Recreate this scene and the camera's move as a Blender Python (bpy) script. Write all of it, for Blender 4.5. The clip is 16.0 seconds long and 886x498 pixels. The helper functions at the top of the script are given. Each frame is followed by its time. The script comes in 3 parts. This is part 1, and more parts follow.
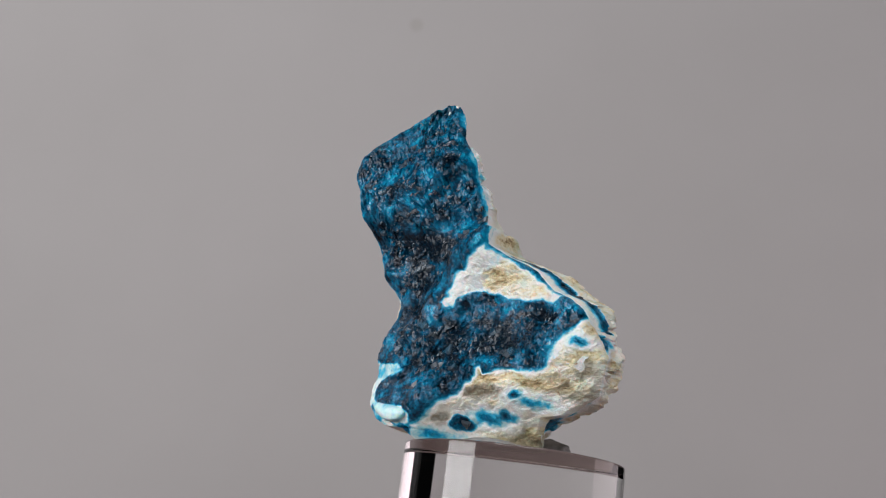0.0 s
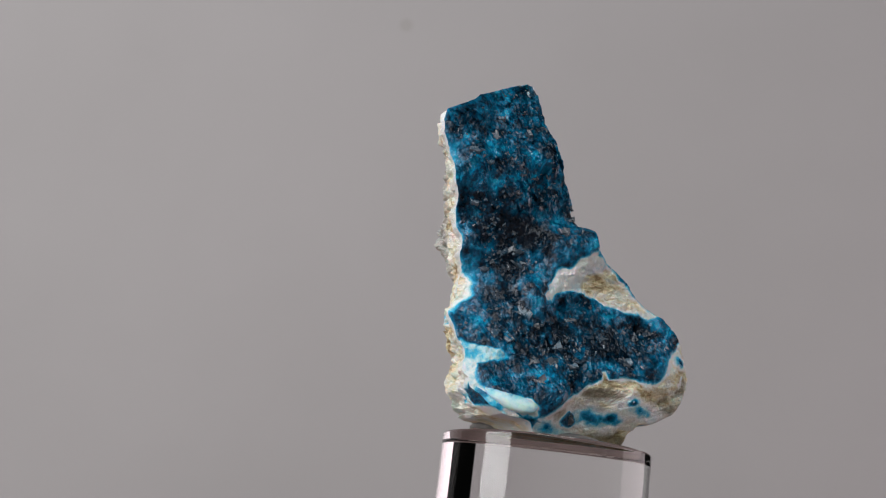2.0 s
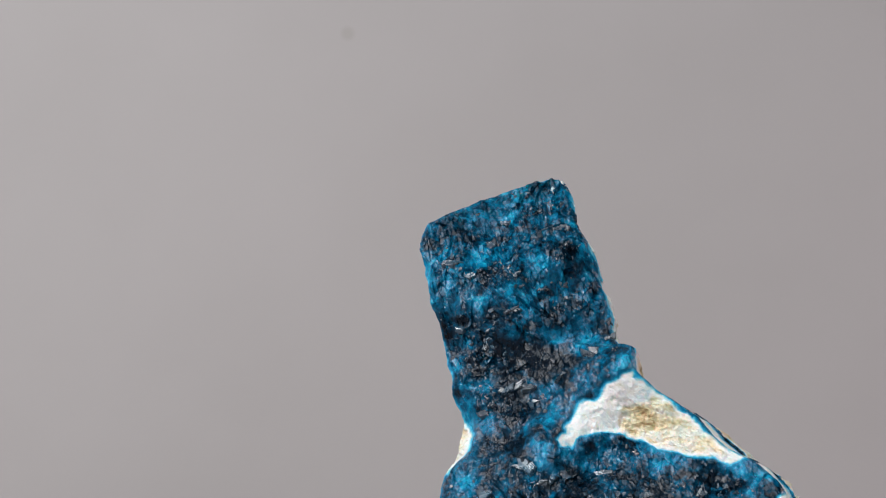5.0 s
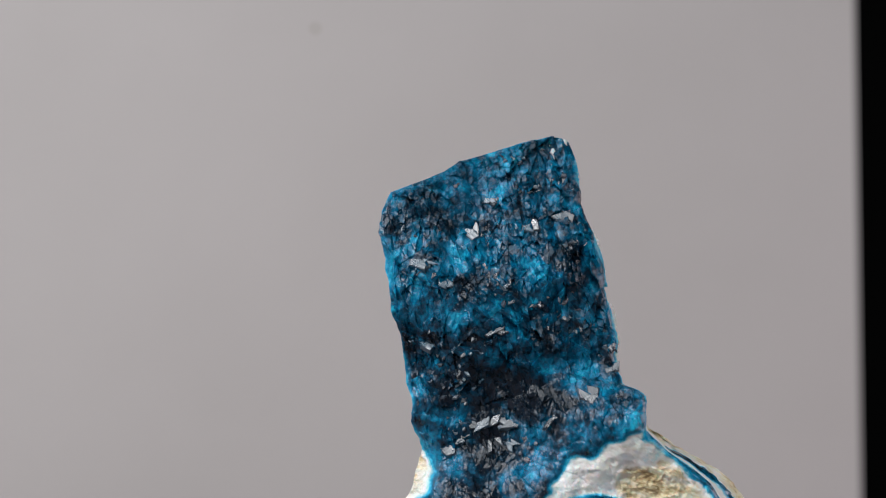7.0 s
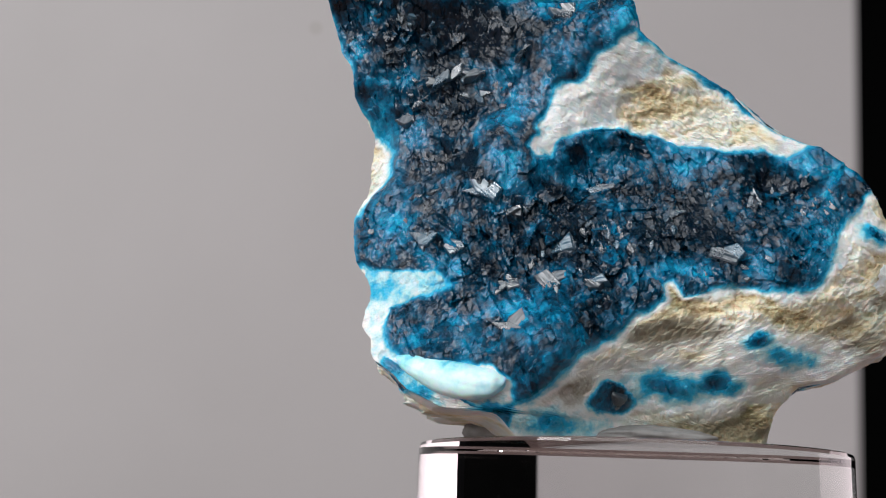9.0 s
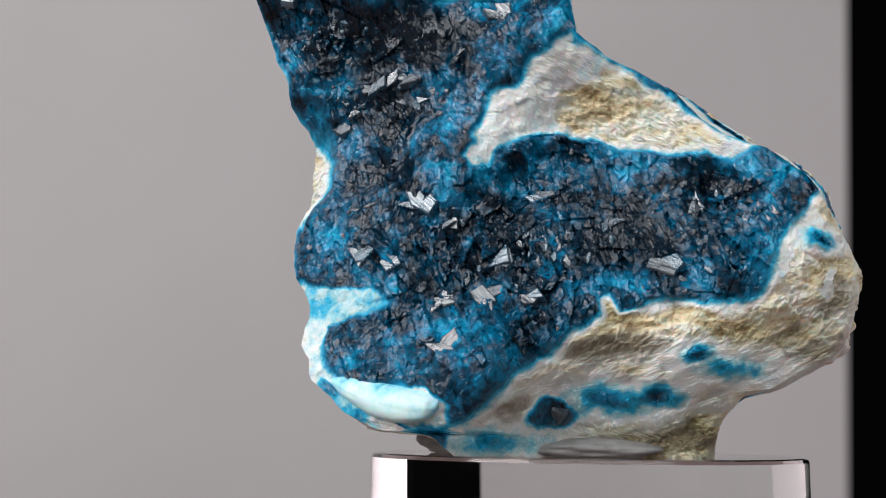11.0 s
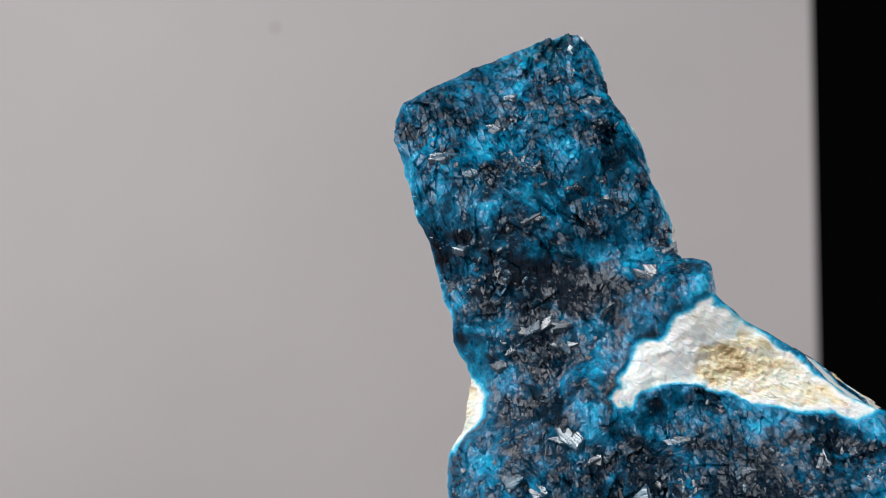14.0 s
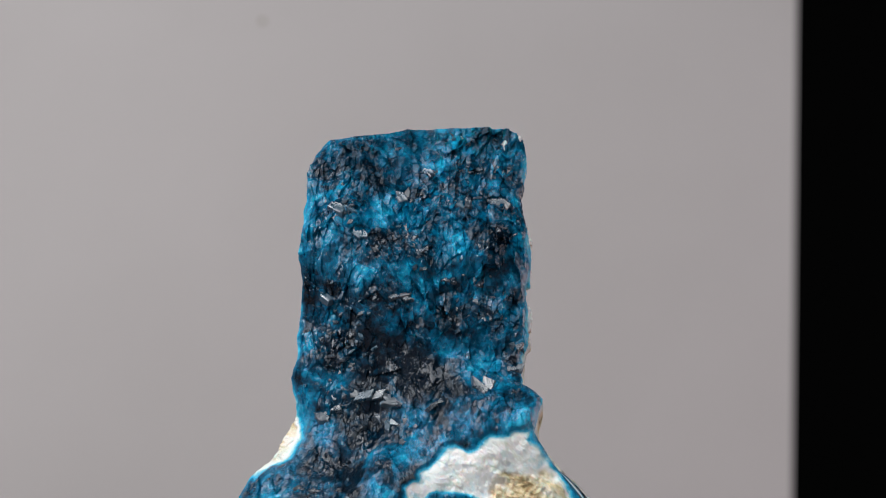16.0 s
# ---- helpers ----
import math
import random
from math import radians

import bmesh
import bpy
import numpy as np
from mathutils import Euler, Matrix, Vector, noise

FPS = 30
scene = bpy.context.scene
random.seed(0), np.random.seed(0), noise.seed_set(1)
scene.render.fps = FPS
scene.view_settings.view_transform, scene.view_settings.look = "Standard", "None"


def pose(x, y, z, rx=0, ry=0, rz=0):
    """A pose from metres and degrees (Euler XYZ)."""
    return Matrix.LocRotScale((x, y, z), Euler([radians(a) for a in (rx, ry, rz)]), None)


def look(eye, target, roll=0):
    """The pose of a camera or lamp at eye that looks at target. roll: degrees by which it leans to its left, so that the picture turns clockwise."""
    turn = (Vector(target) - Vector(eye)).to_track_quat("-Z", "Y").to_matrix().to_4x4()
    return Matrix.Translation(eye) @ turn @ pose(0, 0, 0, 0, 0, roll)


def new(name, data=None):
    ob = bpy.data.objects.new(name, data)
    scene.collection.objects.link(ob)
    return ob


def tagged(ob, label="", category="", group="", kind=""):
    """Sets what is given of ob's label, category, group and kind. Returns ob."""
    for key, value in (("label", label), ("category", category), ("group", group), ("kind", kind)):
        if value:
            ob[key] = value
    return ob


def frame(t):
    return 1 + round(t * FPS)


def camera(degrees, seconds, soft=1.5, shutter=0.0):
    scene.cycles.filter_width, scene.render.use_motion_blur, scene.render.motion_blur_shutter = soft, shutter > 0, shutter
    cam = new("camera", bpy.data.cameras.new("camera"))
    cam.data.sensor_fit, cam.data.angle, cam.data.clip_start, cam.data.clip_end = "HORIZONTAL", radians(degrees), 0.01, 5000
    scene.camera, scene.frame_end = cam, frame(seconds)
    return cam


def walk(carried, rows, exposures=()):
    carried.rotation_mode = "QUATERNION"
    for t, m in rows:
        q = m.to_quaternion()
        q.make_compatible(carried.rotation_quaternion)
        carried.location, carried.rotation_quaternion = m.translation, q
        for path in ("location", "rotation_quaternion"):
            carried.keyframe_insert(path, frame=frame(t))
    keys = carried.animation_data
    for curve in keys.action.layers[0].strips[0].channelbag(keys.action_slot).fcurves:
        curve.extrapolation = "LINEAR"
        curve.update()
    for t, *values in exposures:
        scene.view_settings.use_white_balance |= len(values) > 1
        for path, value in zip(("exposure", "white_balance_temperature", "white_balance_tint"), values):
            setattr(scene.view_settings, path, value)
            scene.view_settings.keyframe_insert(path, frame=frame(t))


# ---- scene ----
# The camera stands on its spot and only pans a little to its right.
cam = camera(43.4, 16.0, 1.1)
EYE = 1.1
PAN = [
    (0, 6, -2.05, -0.43),
    (0.5, 6.06, -2.07, -0.43),
    (1, 5.94, -2, -0.59),
    (1.5, 5.92, -1.96, -0.78),
    (2, 6.03, -1.99, -0.95),
    (2.5, 6.36, -2.12, -1.19),
    (3, 6.64, -2.19, -1.61),
    (3.5, 6.79, -2.24, -1.76),
    (4, 7.04, -2.32, -1.98),
    (4.5, 7.07, -2.21, -2.78),
    (5, 6.59, -1.84, -3.99),
    (5.2, 6.42, -1.69, -4.61),
    (7.3, 6.42, -1.66, -5.83),
    (7.5, 6.42, -1.7, -5.99),
    (8, 6.42, -1.82, -6.1),
    (8.5, 6.42, -1.82, -5.85),
    (9, 6.42, -1.82, -5.66),
    (9.5, 6.42, -2.23, -5.99),
    (9.7, 6.42, -2.22, -6.07),
    (11.8, 6.42, -2.2, -6.22),
    (12, 6.42, -2.21, -6.15),
    (12.5, 6.42, -2.44, -6.38),
    (13, 6.42, -1.92, -6.89),
    (13.5, 6.42, -1.43, -7.13),
    (14, 6.42, -1.06, -7.53),
    (14.5, 6.42, -1.03, -7.71),
    (15, 6.42, -1.29, -8.24),
    (15.5, 6.42, -1.44, -8.61),
    (16, 6.42, -2.61, -8.68),
]
walk(cam, [(t, pose(0, 0, EYE, 90 + tilt, lean, turn)) for t, tilt, lean, turn in PAN],
     exposures=[(0.0, -0.06), (4.3, -0.06), (5.0, 0.18), (9.5, 0.19), (12.3, 0.1), (13.0, 0.2), (13.5, 0.54), (14.0, 0.3), (15.5, 0.16), (16.0, 0.16)])

# ---- light ----
world = bpy.data.worlds.new("world")
scene.world = world
world.use_nodes = True
world.node_tree.nodes["Background"].inputs["Color"].default_value = (0.5, 0.5, 0.52, 1)
world.node_tree.nodes["Background"].inputs["Strength"].default_value = 0.05


def area_lamp(name, eye, target, width, height, watts, colour):
    data = bpy.data.lights.new(name, "AREA")
    data.shape, data.size, data.size_y = "RECTANGLE", width, height
    data.energy, data.color = watts, colour
    ob = new(name, data)
    ob.matrix_world = look(eye, target)
    return ob


area_lamp("key_softbox", (-0.68, -0.22, 1.5), (0.0, 0.2, 1.1), 0.5, 0.55, 6.5, (0.99, 0.98, 0.985))
area_lamp("side_softbox", (0.76, 0.4, 1.05), (0.03, 0.34, 1.08), 0.62, 0.55, 1.75, (1.0, 0.85, 0.89))
area_lamp("top_softbox", (-0.04, -0.5, 1.68), (0.0, 0.25, 1.1), 1.0, 0.7, 5.0, (0.95, 0.98, 1.0))


# ---- materials ----
def material(name):
    m = bpy.data.materials.new(name)
    m.use_nodes = True
    return m, m.node_tree.nodes, m.node_tree.links, m.node_tree.nodes["Principled BSDF"]


def noise_node(nodes, links, scale, detail=4.0, coord="Object", rough=0.6):
    tc = nodes.new("ShaderNodeTexCoord")
    n = nodes.new("ShaderNodeTexNoise")
    n.inputs["Scale"].default_value, n.inputs["Detail"].default_value = scale, detail
    n.inputs["Roughness"].default_value = rough
    links.new(tc.outputs[coord], n.inputs["Vector"])
    return n


def ramp_node(nodes, links, source, stops):
    r = nodes.new("ShaderNodeValToRGB")
    el = r.color_ramp.elements
    while len(el) < len(stops):
        el.new(0.5)
    for e, (p, c) in zip(el, stops):
        e.position, e.color = p, (*c, 1)
    links.new(source, r.inputs["Fac"])
    return r


def mix_node(nodes, links, fac, a, b, kind="MIX"):
    m = nodes.new("ShaderNodeMix")
    m.data_type, m.blend_type = "RGBA", kind
    for value, sock in ((fac, m.inputs[0]), (a, m.inputs[6]), (b, m.inputs[7])):
        if isinstance(value, (int, float)):
            sock.default_value = value
        elif isinstance(value, tuple):
            sock.default_value = (*value, 1)
        else:
            links.new(value, sock)
    return m.outputs[2]


def bump_to(nodes, links, bsdf, source, strength, distance):
    b = nodes.new("ShaderNodeBump")
    b.inputs["Strength"].default_value, b.inputs["Distance"].default_value = strength, distance
    links.new(source, b.inputs["Height"])
    links.new(b.outputs["Normal"], bsdf.inputs["Normal"])


def maths(nodes, links, op, a, b):
    m = nodes.new("ShaderNodeMath")
    m.operation = op
    for value, sock in ((a, m.inputs[0]), (b, m.inputs[1])):
        if isinstance(value, (int, float)):
            sock.default_value = value
        else:
            links.new(value, sock)
    return m.outputs[0]


def plain_material(name, colour, rough, grain=40.0, amount=0.15):
    m, nodes, links, bsdf = material(name)
    n = noise_node(nodes, links, grain)
    dark = tuple(c * (1 - amount) for c in colour)
    light = tuple(min(1, c * (1 + amount)) for c in colour)
    r = ramp_node(nodes, links, n.outputs["Fac"], [(0.3, dark), (0.7, light)])
    links.new(r.outputs["Color"], bsdf.inputs["Base Color"])
    bsdf.inputs["Roughness"].default_value = rough
    bump_to(nodes, links, bsdf, n.outputs["Fac"], 0.1, 0.001)
    return m


def mineral_material():
    """Blue crystal skin, its cyan and white rind and the cream host rock, told apart by the depth in millimetres into the skin."""
    m, nodes, links, bsdf = material("mineral")
    at = nodes.new("ShaderNodeAttribute")
    at.attribute_name = "rind"
    wob = noise_node(nodes, links, 750.0, 8.0, rough=0.7)
    depth = maths(nodes, links, "ADD", at.outputs["Fac"], maths(nodes, links, "MULTIPLY", maths(nodes, links, "SUBTRACT", wob.outputs["Fac"], 0.5), 1.3))
    fac = maths(nodes, links, "ADD", maths(nodes, links, "MULTIPLY", depth, 0.1), 0.5)
    # host rock: cream, white, grey and rusty
    n1 = noise_node(nodes, links, 300.0, 10.0, rough=0.72)
    lay = nodes.new("ShaderNodeMapping")
    lay.inputs["Location"].default_value = (0.0131, 0.004, 0.0217)
    lay.inputs["Rotation"].default_value, lay.inputs["Scale"].default_value = (0, radians(22), 0), (0.45, 0.8, 1.3)
    tc = nodes.new("ShaderNodeTexCoord")
    links.new(tc.outputs["Object"], lay.inputs["Vector"])
    links.new(lay.outputs[0], n1.inputs["Vector"])
    host = ramp_node(nodes, links, n1.outputs["Fac"], [(0.335, (0.2, 0.13, 0.07)), (0.39, (0.55, 0.41, 0.22)), (0.45, (0.88, 0.77, 0.54)), (0.54, (0.92, 0.9, 0.84))])
    n2 = noise_node(nodes, links, 170.0, 6.0)
    tint = ramp_node(nodes, links, n2.outputs["Fac"], [(0.38, (1, 1, 1)), (0.52, (0.93, 0.94, 0.9)), (0.66, (0.66, 0.76, 0.72))])
    host_c = mix_node(nodes, links, 1.0, host.outputs["Color"], tint.outputs["Color"], "MULTIPLY")
    greyed = nodes.new("ShaderNodeAttribute")
    greyed.attribute_name = "grey"
    host_c = mix_node(nodes, links, maths(nodes, links, "MULTIPLY", greyed.outputs["Fac"], 0.85), host_c, mix_node(nodes, links, n2.outputs["Fac"], (0.38, 0.36, 0.345), (0.66, 0.64, 0.6)))
    # olive-brown streaks, together with the overhang's shade put into the host colour
    olive = nodes.new("ShaderNodeAttribute")
    olive.attribute_name = "olive"
    host_c = mix_node(nodes, links, maths(nodes, links, "MULTIPLY", olive.outputs["Fac"], 0.9), host_c, mix_node(nodes, links, n1.outputs["Fac"], (0.1, 0.07, 0.04), (0.36, 0.31, 0.2)))
    # blue skin
    n3 = noise_node(nodes, links, 300.0, 9.0, rough=0.66)
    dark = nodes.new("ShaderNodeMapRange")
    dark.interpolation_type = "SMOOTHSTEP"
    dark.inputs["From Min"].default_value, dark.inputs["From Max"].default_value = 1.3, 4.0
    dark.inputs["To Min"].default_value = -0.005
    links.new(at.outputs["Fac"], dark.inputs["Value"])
    # darker crystals in parts, and the hollows' shade put into the blue
    darkened = nodes.new("ShaderNodeAttribute")
    darkened.attribute_name = "dark"
    links.new(maths(nodes, links, "ADD", maths(nodes, links, "MULTIPLY", darkened.outputs["Fac"], 0.165), -0.015), dark.inputs["To Max"])
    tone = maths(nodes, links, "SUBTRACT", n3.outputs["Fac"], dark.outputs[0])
    for scale, amount in ((620.0, 0.11), (1900.0, 0.1)):
        block = nodes.new("ShaderNodeTexVoronoi")
        block.inputs["Scale"].default_value = scale
        links.new(tc.outputs["Object"], block.inputs["Vector"])
        shade = nodes.new("ShaderNodeSeparateXYZ")
        links.new(block.outputs["Color"], shade.inputs[0])
        tone = maths(nodes, links, "ADD", tone, maths(nodes, links, "MULTIPLY", maths(nodes, links, "SUBTRACT", shade.outputs["X"], 0.5), amount))
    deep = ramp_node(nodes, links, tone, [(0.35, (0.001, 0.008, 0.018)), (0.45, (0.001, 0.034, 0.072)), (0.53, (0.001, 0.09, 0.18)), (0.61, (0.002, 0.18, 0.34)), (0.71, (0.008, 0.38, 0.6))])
    rim = ramp_node(nodes, links, fac, [(0.40, (0.9, 0.88, 0.82)), (0.47, (0.9, 0.94, 0.94)), (0.496, (0.34, 0.7, 0.79)), (0.513, (0.006, 0.46, 0.74)), (0.55, (0.002, 0.18, 0.36))])
    to_deep = nodes.new("ShaderNodeMapRange")
    to_deep.inputs["From Min"].default_value, to_deep.inputs["From Max"].default_value = 0.516, 0.585
    links.new(fac, to_deep.inputs["Value"])
    to_host = nodes.new("ShaderNodeMapRange")
    to_host.inputs["From Min"].default_value, to_host.inputs["From Max"].default_value = 0.455, 0.39
    links.new(fac, to_host.inputs["Value"])
    c = mix_node(nodes, links, to_deep.outputs[0], rim.outputs["Color"], deep.outputs["Color"])
    c = mix_node(nodes, links, to_host.outputs[0], c, host_c)
    links.new(c, bsdf.inputs["Base Color"])
    gloss = nodes.new("ShaderNodeMapRange")
    gloss.inputs["From Min"].default_value, gloss.inputs["From Max"].default_value = 0.44, 0.56
    gloss.inputs["To Min"].default_value, gloss.inputs["To Max"].default_value = 0.75, 0.13
    links.new(fac, gloss.inputs["Value"])
    links.new(gloss.outputs[0], bsdf.inputs["Roughness"])
    bsdf.inputs["IOR"].default_value = 1.46
    bsdf.inputs["Subsurface Weight"].default_value = 0.35
    bsdf.inputs["Subsurface Radius"].default_value = (0.4, 0.8, 1.0)
    bsdf.inputs["Subsurface Scale"].default_value = 0.0006
    fine = noise_node(nodes, links, 1000.0, 9.0, rough=0.75)
    grain = nodes.new("ShaderNodeMapRange")
    grain.inputs["From Min"].default_value, grain.inputs["From Max"].default_value = 0.46, 0.53
    grain.inputs["To Min"].default_value, grain.inputs["To Max"].default_value = 1.0, 0.16
    links.new(fac, grain.inputs["Value"])
    bump_to(nodes, links, bsdf, maths(nodes, links, "MULTIPLY", fine.outputs["Fac"], grain.outputs[0]), 0.7, 0.0006)
    # every small crystal of the crust faces its own way
    geo = nodes.new("ShaderNodeNewGeometry")
    facing = geo.outputs["Normal"]
    for scale, amount, squash in ((900.0, 0.42, (1.0, 1.0, 0.5)), (3200.0, 0.26, (1.0, 1.0, 0.6))):
        squeeze = nodes.new("ShaderNodeMapping")
        squeeze.inputs["Rotation"].default_value, squeeze.inputs["Scale"].default_value = (0, radians(-25), 0), squash
        links.new(tc.outputs["Object"], squeeze.inputs["Vector"])
        cell = nodes.new("ShaderNodeTexVoronoi")
        cell.inputs["Scale"].default_value = scale
        links.new(squeeze.outputs[0], cell.inputs["Vector"])
        lean = nodes.new("ShaderNodeVectorMath")
        lean.operation = "SUBTRACT"
        links.new(cell.outputs["Color"], lean.inputs[0])
        lean.inputs[1].default_value = (0.5, 0.5, 0.5)
        part_of = nodes.new("ShaderNodeVectorMath")
        part_of.operation = "SCALE"
        links.new(lean.outputs[0], part_of.inputs[0])
        links.new(maths(nodes, links, "MULTIPLY", to_deep.outputs[0], amount), part_of.inputs["Scale"])
        tilted = nodes.new("ShaderNodeVectorMath")
        links.new(facing, tilted.inputs[0])
        links.new(part_of.outputs[0], tilted.inputs[1])
        facing = tilted.outputs[0]
    unit = nodes.new("ShaderNodeVectorMath")
    unit.operation = "NORMALIZE"
    links.new(facing, unit.inputs[0])
    links.new(unit.outputs[0], bsdf.inputs["Normal"].links[0].from_node.inputs["Normal"])
    return m


def crystal_material():
    m, nodes, links, bsdf = material("blue_crystal")
    info = nodes.new("ShaderNodeObjectInfo")
    r = ramp_node(nodes, links, info.outputs["Random"], [(0.0, (0.002, 0.012, 0.024)), (0.6, (0.002, 0.04, 0.08)), (1.0, (0.004, 0.13, 0.23))])
    n = noise_node(nodes, links, 900.0, 8.0, rough=0.7)
    c = mix_node(nodes, links, n.outputs["Fac"], r.outputs["Color"], (0.002, 0.015, 0.03))
    links.new(c, bsdf.inputs["Base Color"])
    rough = nodes.new("ShaderNodeMapRange")
    rough.inputs["From Min"].default_value, rough.inputs["From Max"].default_value = 0.35, 0.65
    rough.inputs["To Min"].default_value, rough.inputs["To Max"].default_value = 0.2, 0.38
    links.new(n.outputs["Fac"], rough.inputs["Value"])
    links.new(rough.outputs[0], bsdf.inputs["Roughness"])
    bsdf.inputs["IOR"].default_value = 2.5
    tc = nodes.new("ShaderNodeTexCoord")
    comb = nodes.new("ShaderNodeMapping")
    comb.inputs["Scale"].default_value = (9.0, 3.0, 0.8)
    links.new(tc.outputs["Object"], comb.inputs["Vector"])
    lines = nodes.new("ShaderNodeTexNoise")
    lines.inputs["Scale"].default_value, lines.inputs["Detail"].default_value = 900.0, 4.0
    links.new(comb.outputs[0], lines.inputs["Vector"])
    bump_to(nodes, links, bsdf, lines.outputs["Fac"], 0.8, 0.0003)
    return m


def bleb_material():
    m, nodes, links, bsdf = material("pale_cyan_mineral")
    n = noise_node(nodes, links, 420.0, 4.0)
    r = ramp_node(nodes, links, n.outputs["Fac"], [(0.34, (0.02, 0.4, 0.6)), (0.42, (0.3, 0.7, 0.8)), (0.6, (0.66, 0.88, 0.9))])
    links.new(r.outputs["Color"], bsdf.inputs["Base Color"])
    bsdf.inputs["Roughness"].default_value = 0.55
    bsdf.inputs["Subsurface Weight"].default_value, bsdf.inputs["Subsurface Scale"].default_value = 0.5, 0.0008
    bump_to(nodes, links, bsdf, n.outputs["Fac"], 0.3, 0.0003)
    return m


def acrylic_material():
    m, nodes, links, bsdf = material("clear_acrylic")
    bsdf.inputs["Base Color"].default_value = (0.985, 0.975, 0.975, 1)
    bsdf.inputs["Transmission Weight"].default_value = 1.0
    bsdf.inputs["IOR"].default_value, bsdf.inputs["Roughness"].default_value = 1.49, 0.0
    return m


def putty_material():
    m, nodes, links, bsdf = material("grey_putty")
    n = noise_node(nodes, links, 700.0, 4.0)
    r = ramp_node(nodes, links, n.outputs["Fac"], [(0.3, (0.16, 0.15, 0.145)), (0.7, (0.3, 0.29, 0.28))])
    links.new(r.outputs["Color"], bsdf.inputs["Base Color"])
    bsdf.inputs["Roughness"].default_value = 0.6
    bump_to(nodes, links, bsdf, n.outputs["Fac"], 0.3, 0.0003)
    return m


SMUDGE = (-0.0169, 0.6, 1.2871)


def card_material():
    """Grey backing card: matt, with a faint mottle."""
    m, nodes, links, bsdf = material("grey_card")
    n = noise_node(nodes, links, 5.0, 3.0)
    r = ramp_node(nodes, links, n.outputs["Fac"], [(0.3, (0.475, 0.452, 0.45)), (0.7, (0.508, 0.484, 0.484))])
    # lens blur put into the colour: right border fades into black over some millimetres
    tc = nodes.new("ShaderNodeTexCoord")
    xyz = nodes.new("ShaderNodeSeparateXYZ")
    links.new(tc.outputs["Object"], xyz.inputs[0])
    fade = nodes.new("ShaderNodeMapRange")
    fade.interpolation_type = "SMOOTHSTEP"
    fade.inputs["From Min"].default_value, fade.inputs["From Max"].default_value = 0.2880, 0.2975
    links.new(xyz.outputs["X"], fade.inputs["Value"])
    c = mix_node(nodes, links, fade.outputs[0], r.outputs["Color"], (0.002, 0.002, 0.002))
    # a faint thumb-sized smudge
    far = nodes.new("ShaderNodeVectorMath")
    far.operation = "DISTANCE"
    links.new(tc.outputs["Object"], far.inputs[0])
    far.inputs[1].default_value = SMUDGE
    spot = nodes.new("ShaderNodeMapRange")
    spot.interpolation_type = "SMOOTHSTEP"
    spot.inputs["From Min"].default_value, spot.inputs["From Max"].default_value = 0.0015, 0.0055
    spot.inputs["To Min"].default_value, spot.inputs["To Max"].default_value = 0.28, 0.0
    links.new(far.outputs["Value"], spot.inputs["Value"])
    c = mix_node(nodes, links, spot.outputs[0], c, (0.33, 0.3, 0.27))
    links.new(c, bsdf.inputs["Base Color"])
    bsdf.inputs["Roughness"].default_value = 0.9
    return m


MINERAL, CRYSTAL, BLEB = mineral_material(), crystal_material(), bleb_material()
ACRYLIC, PUTTY, CARD = acrylic_material(), putty_material(), card_material()
DARK_WALL = plain_material("dark_wall_paint", (0.02, 0.02, 0.022), 0.8, 6.0)
BLACK_CLOTH = plain_material("black_cloth", (0.003, 0.003, 0.003), 0.95, 80.0)
DESK = plain_material("brown_desk", (0.17, 0.115, 0.105), 0.55, 14.0, 0.25)
FLOORING = plain_material("dark_floor", (0.06, 0.05, 0.045), 0.6, 9.0)


# ---- building helpers ----
def mesh_object(name, bm, mat, parent=None, label=""):
    me = bpy.data.meshes.new(name)
    bm.to_mesh(me)
    bm.free()
    me.materials.append(mat)
    ob = new(name, me)
    if parent:
        ob.parent = parent
    return tagged(ob, label)


def part(name, bm, mat, parent, label=""):
    return mesh_object(name, bm, mat, parent, label)


def box_bm(x0, y0, z0, x1, y1, z1, bevel=0.0):
    bm = bmesh.new()
    bmesh.ops.create_cube(bm, size=1.0)
    for v in bm.verts:
        v.co = Vector((x0 + (v.co.x + 0.5) * (x1 - x0), y0 + (v.co.y + 0.5) * (y1 - y0), z0 + (v.co.z + 0.5) * (z1 - z0)))
    if bevel:
        bmesh.ops.bevel(bm, geom=bm.edges[:], offset=bevel, segments=2, affect="EDGES")
    return bm


LATTICE = np.random.RandomState(7).rand(32, 32, 32)


def soft_noise(p, scale, octaves=3):
    """Smooth noise, about -1 to 1, at the rows of p (millimetres), with features of 1 / scale."""
    total, amp, norm_ = np.zeros(len(p)), 1.0, 0.0
    for o in range(octaves):
        q = p * scale * 2 ** o + 5.3 * o + 100.0
        i = np.floor(q).astype(int)
        f = q - i
        f = f * f * (3 - 2 * f)
        acc = 0
        for dx in (0, 1):
            for dy in (0, 1):
                for dz in (0, 1):
                    w = (f[:, 0] if dx else 1 - f[:, 0]) * (f[:, 1] if dy else 1 - f[:, 1]) * (f[:, 2] if dz else 1 - f[:, 2])
                    acc = acc + w * LATTICE[(i[:, 0] + dx) % 32, (i[:, 1] + dy) % 32, (i[:, 2] + dz) % 32]
        total, norm_, amp = total + amp * (acc * 2 - 1), norm_ + amp, amp * 0.55
    return total / norm_


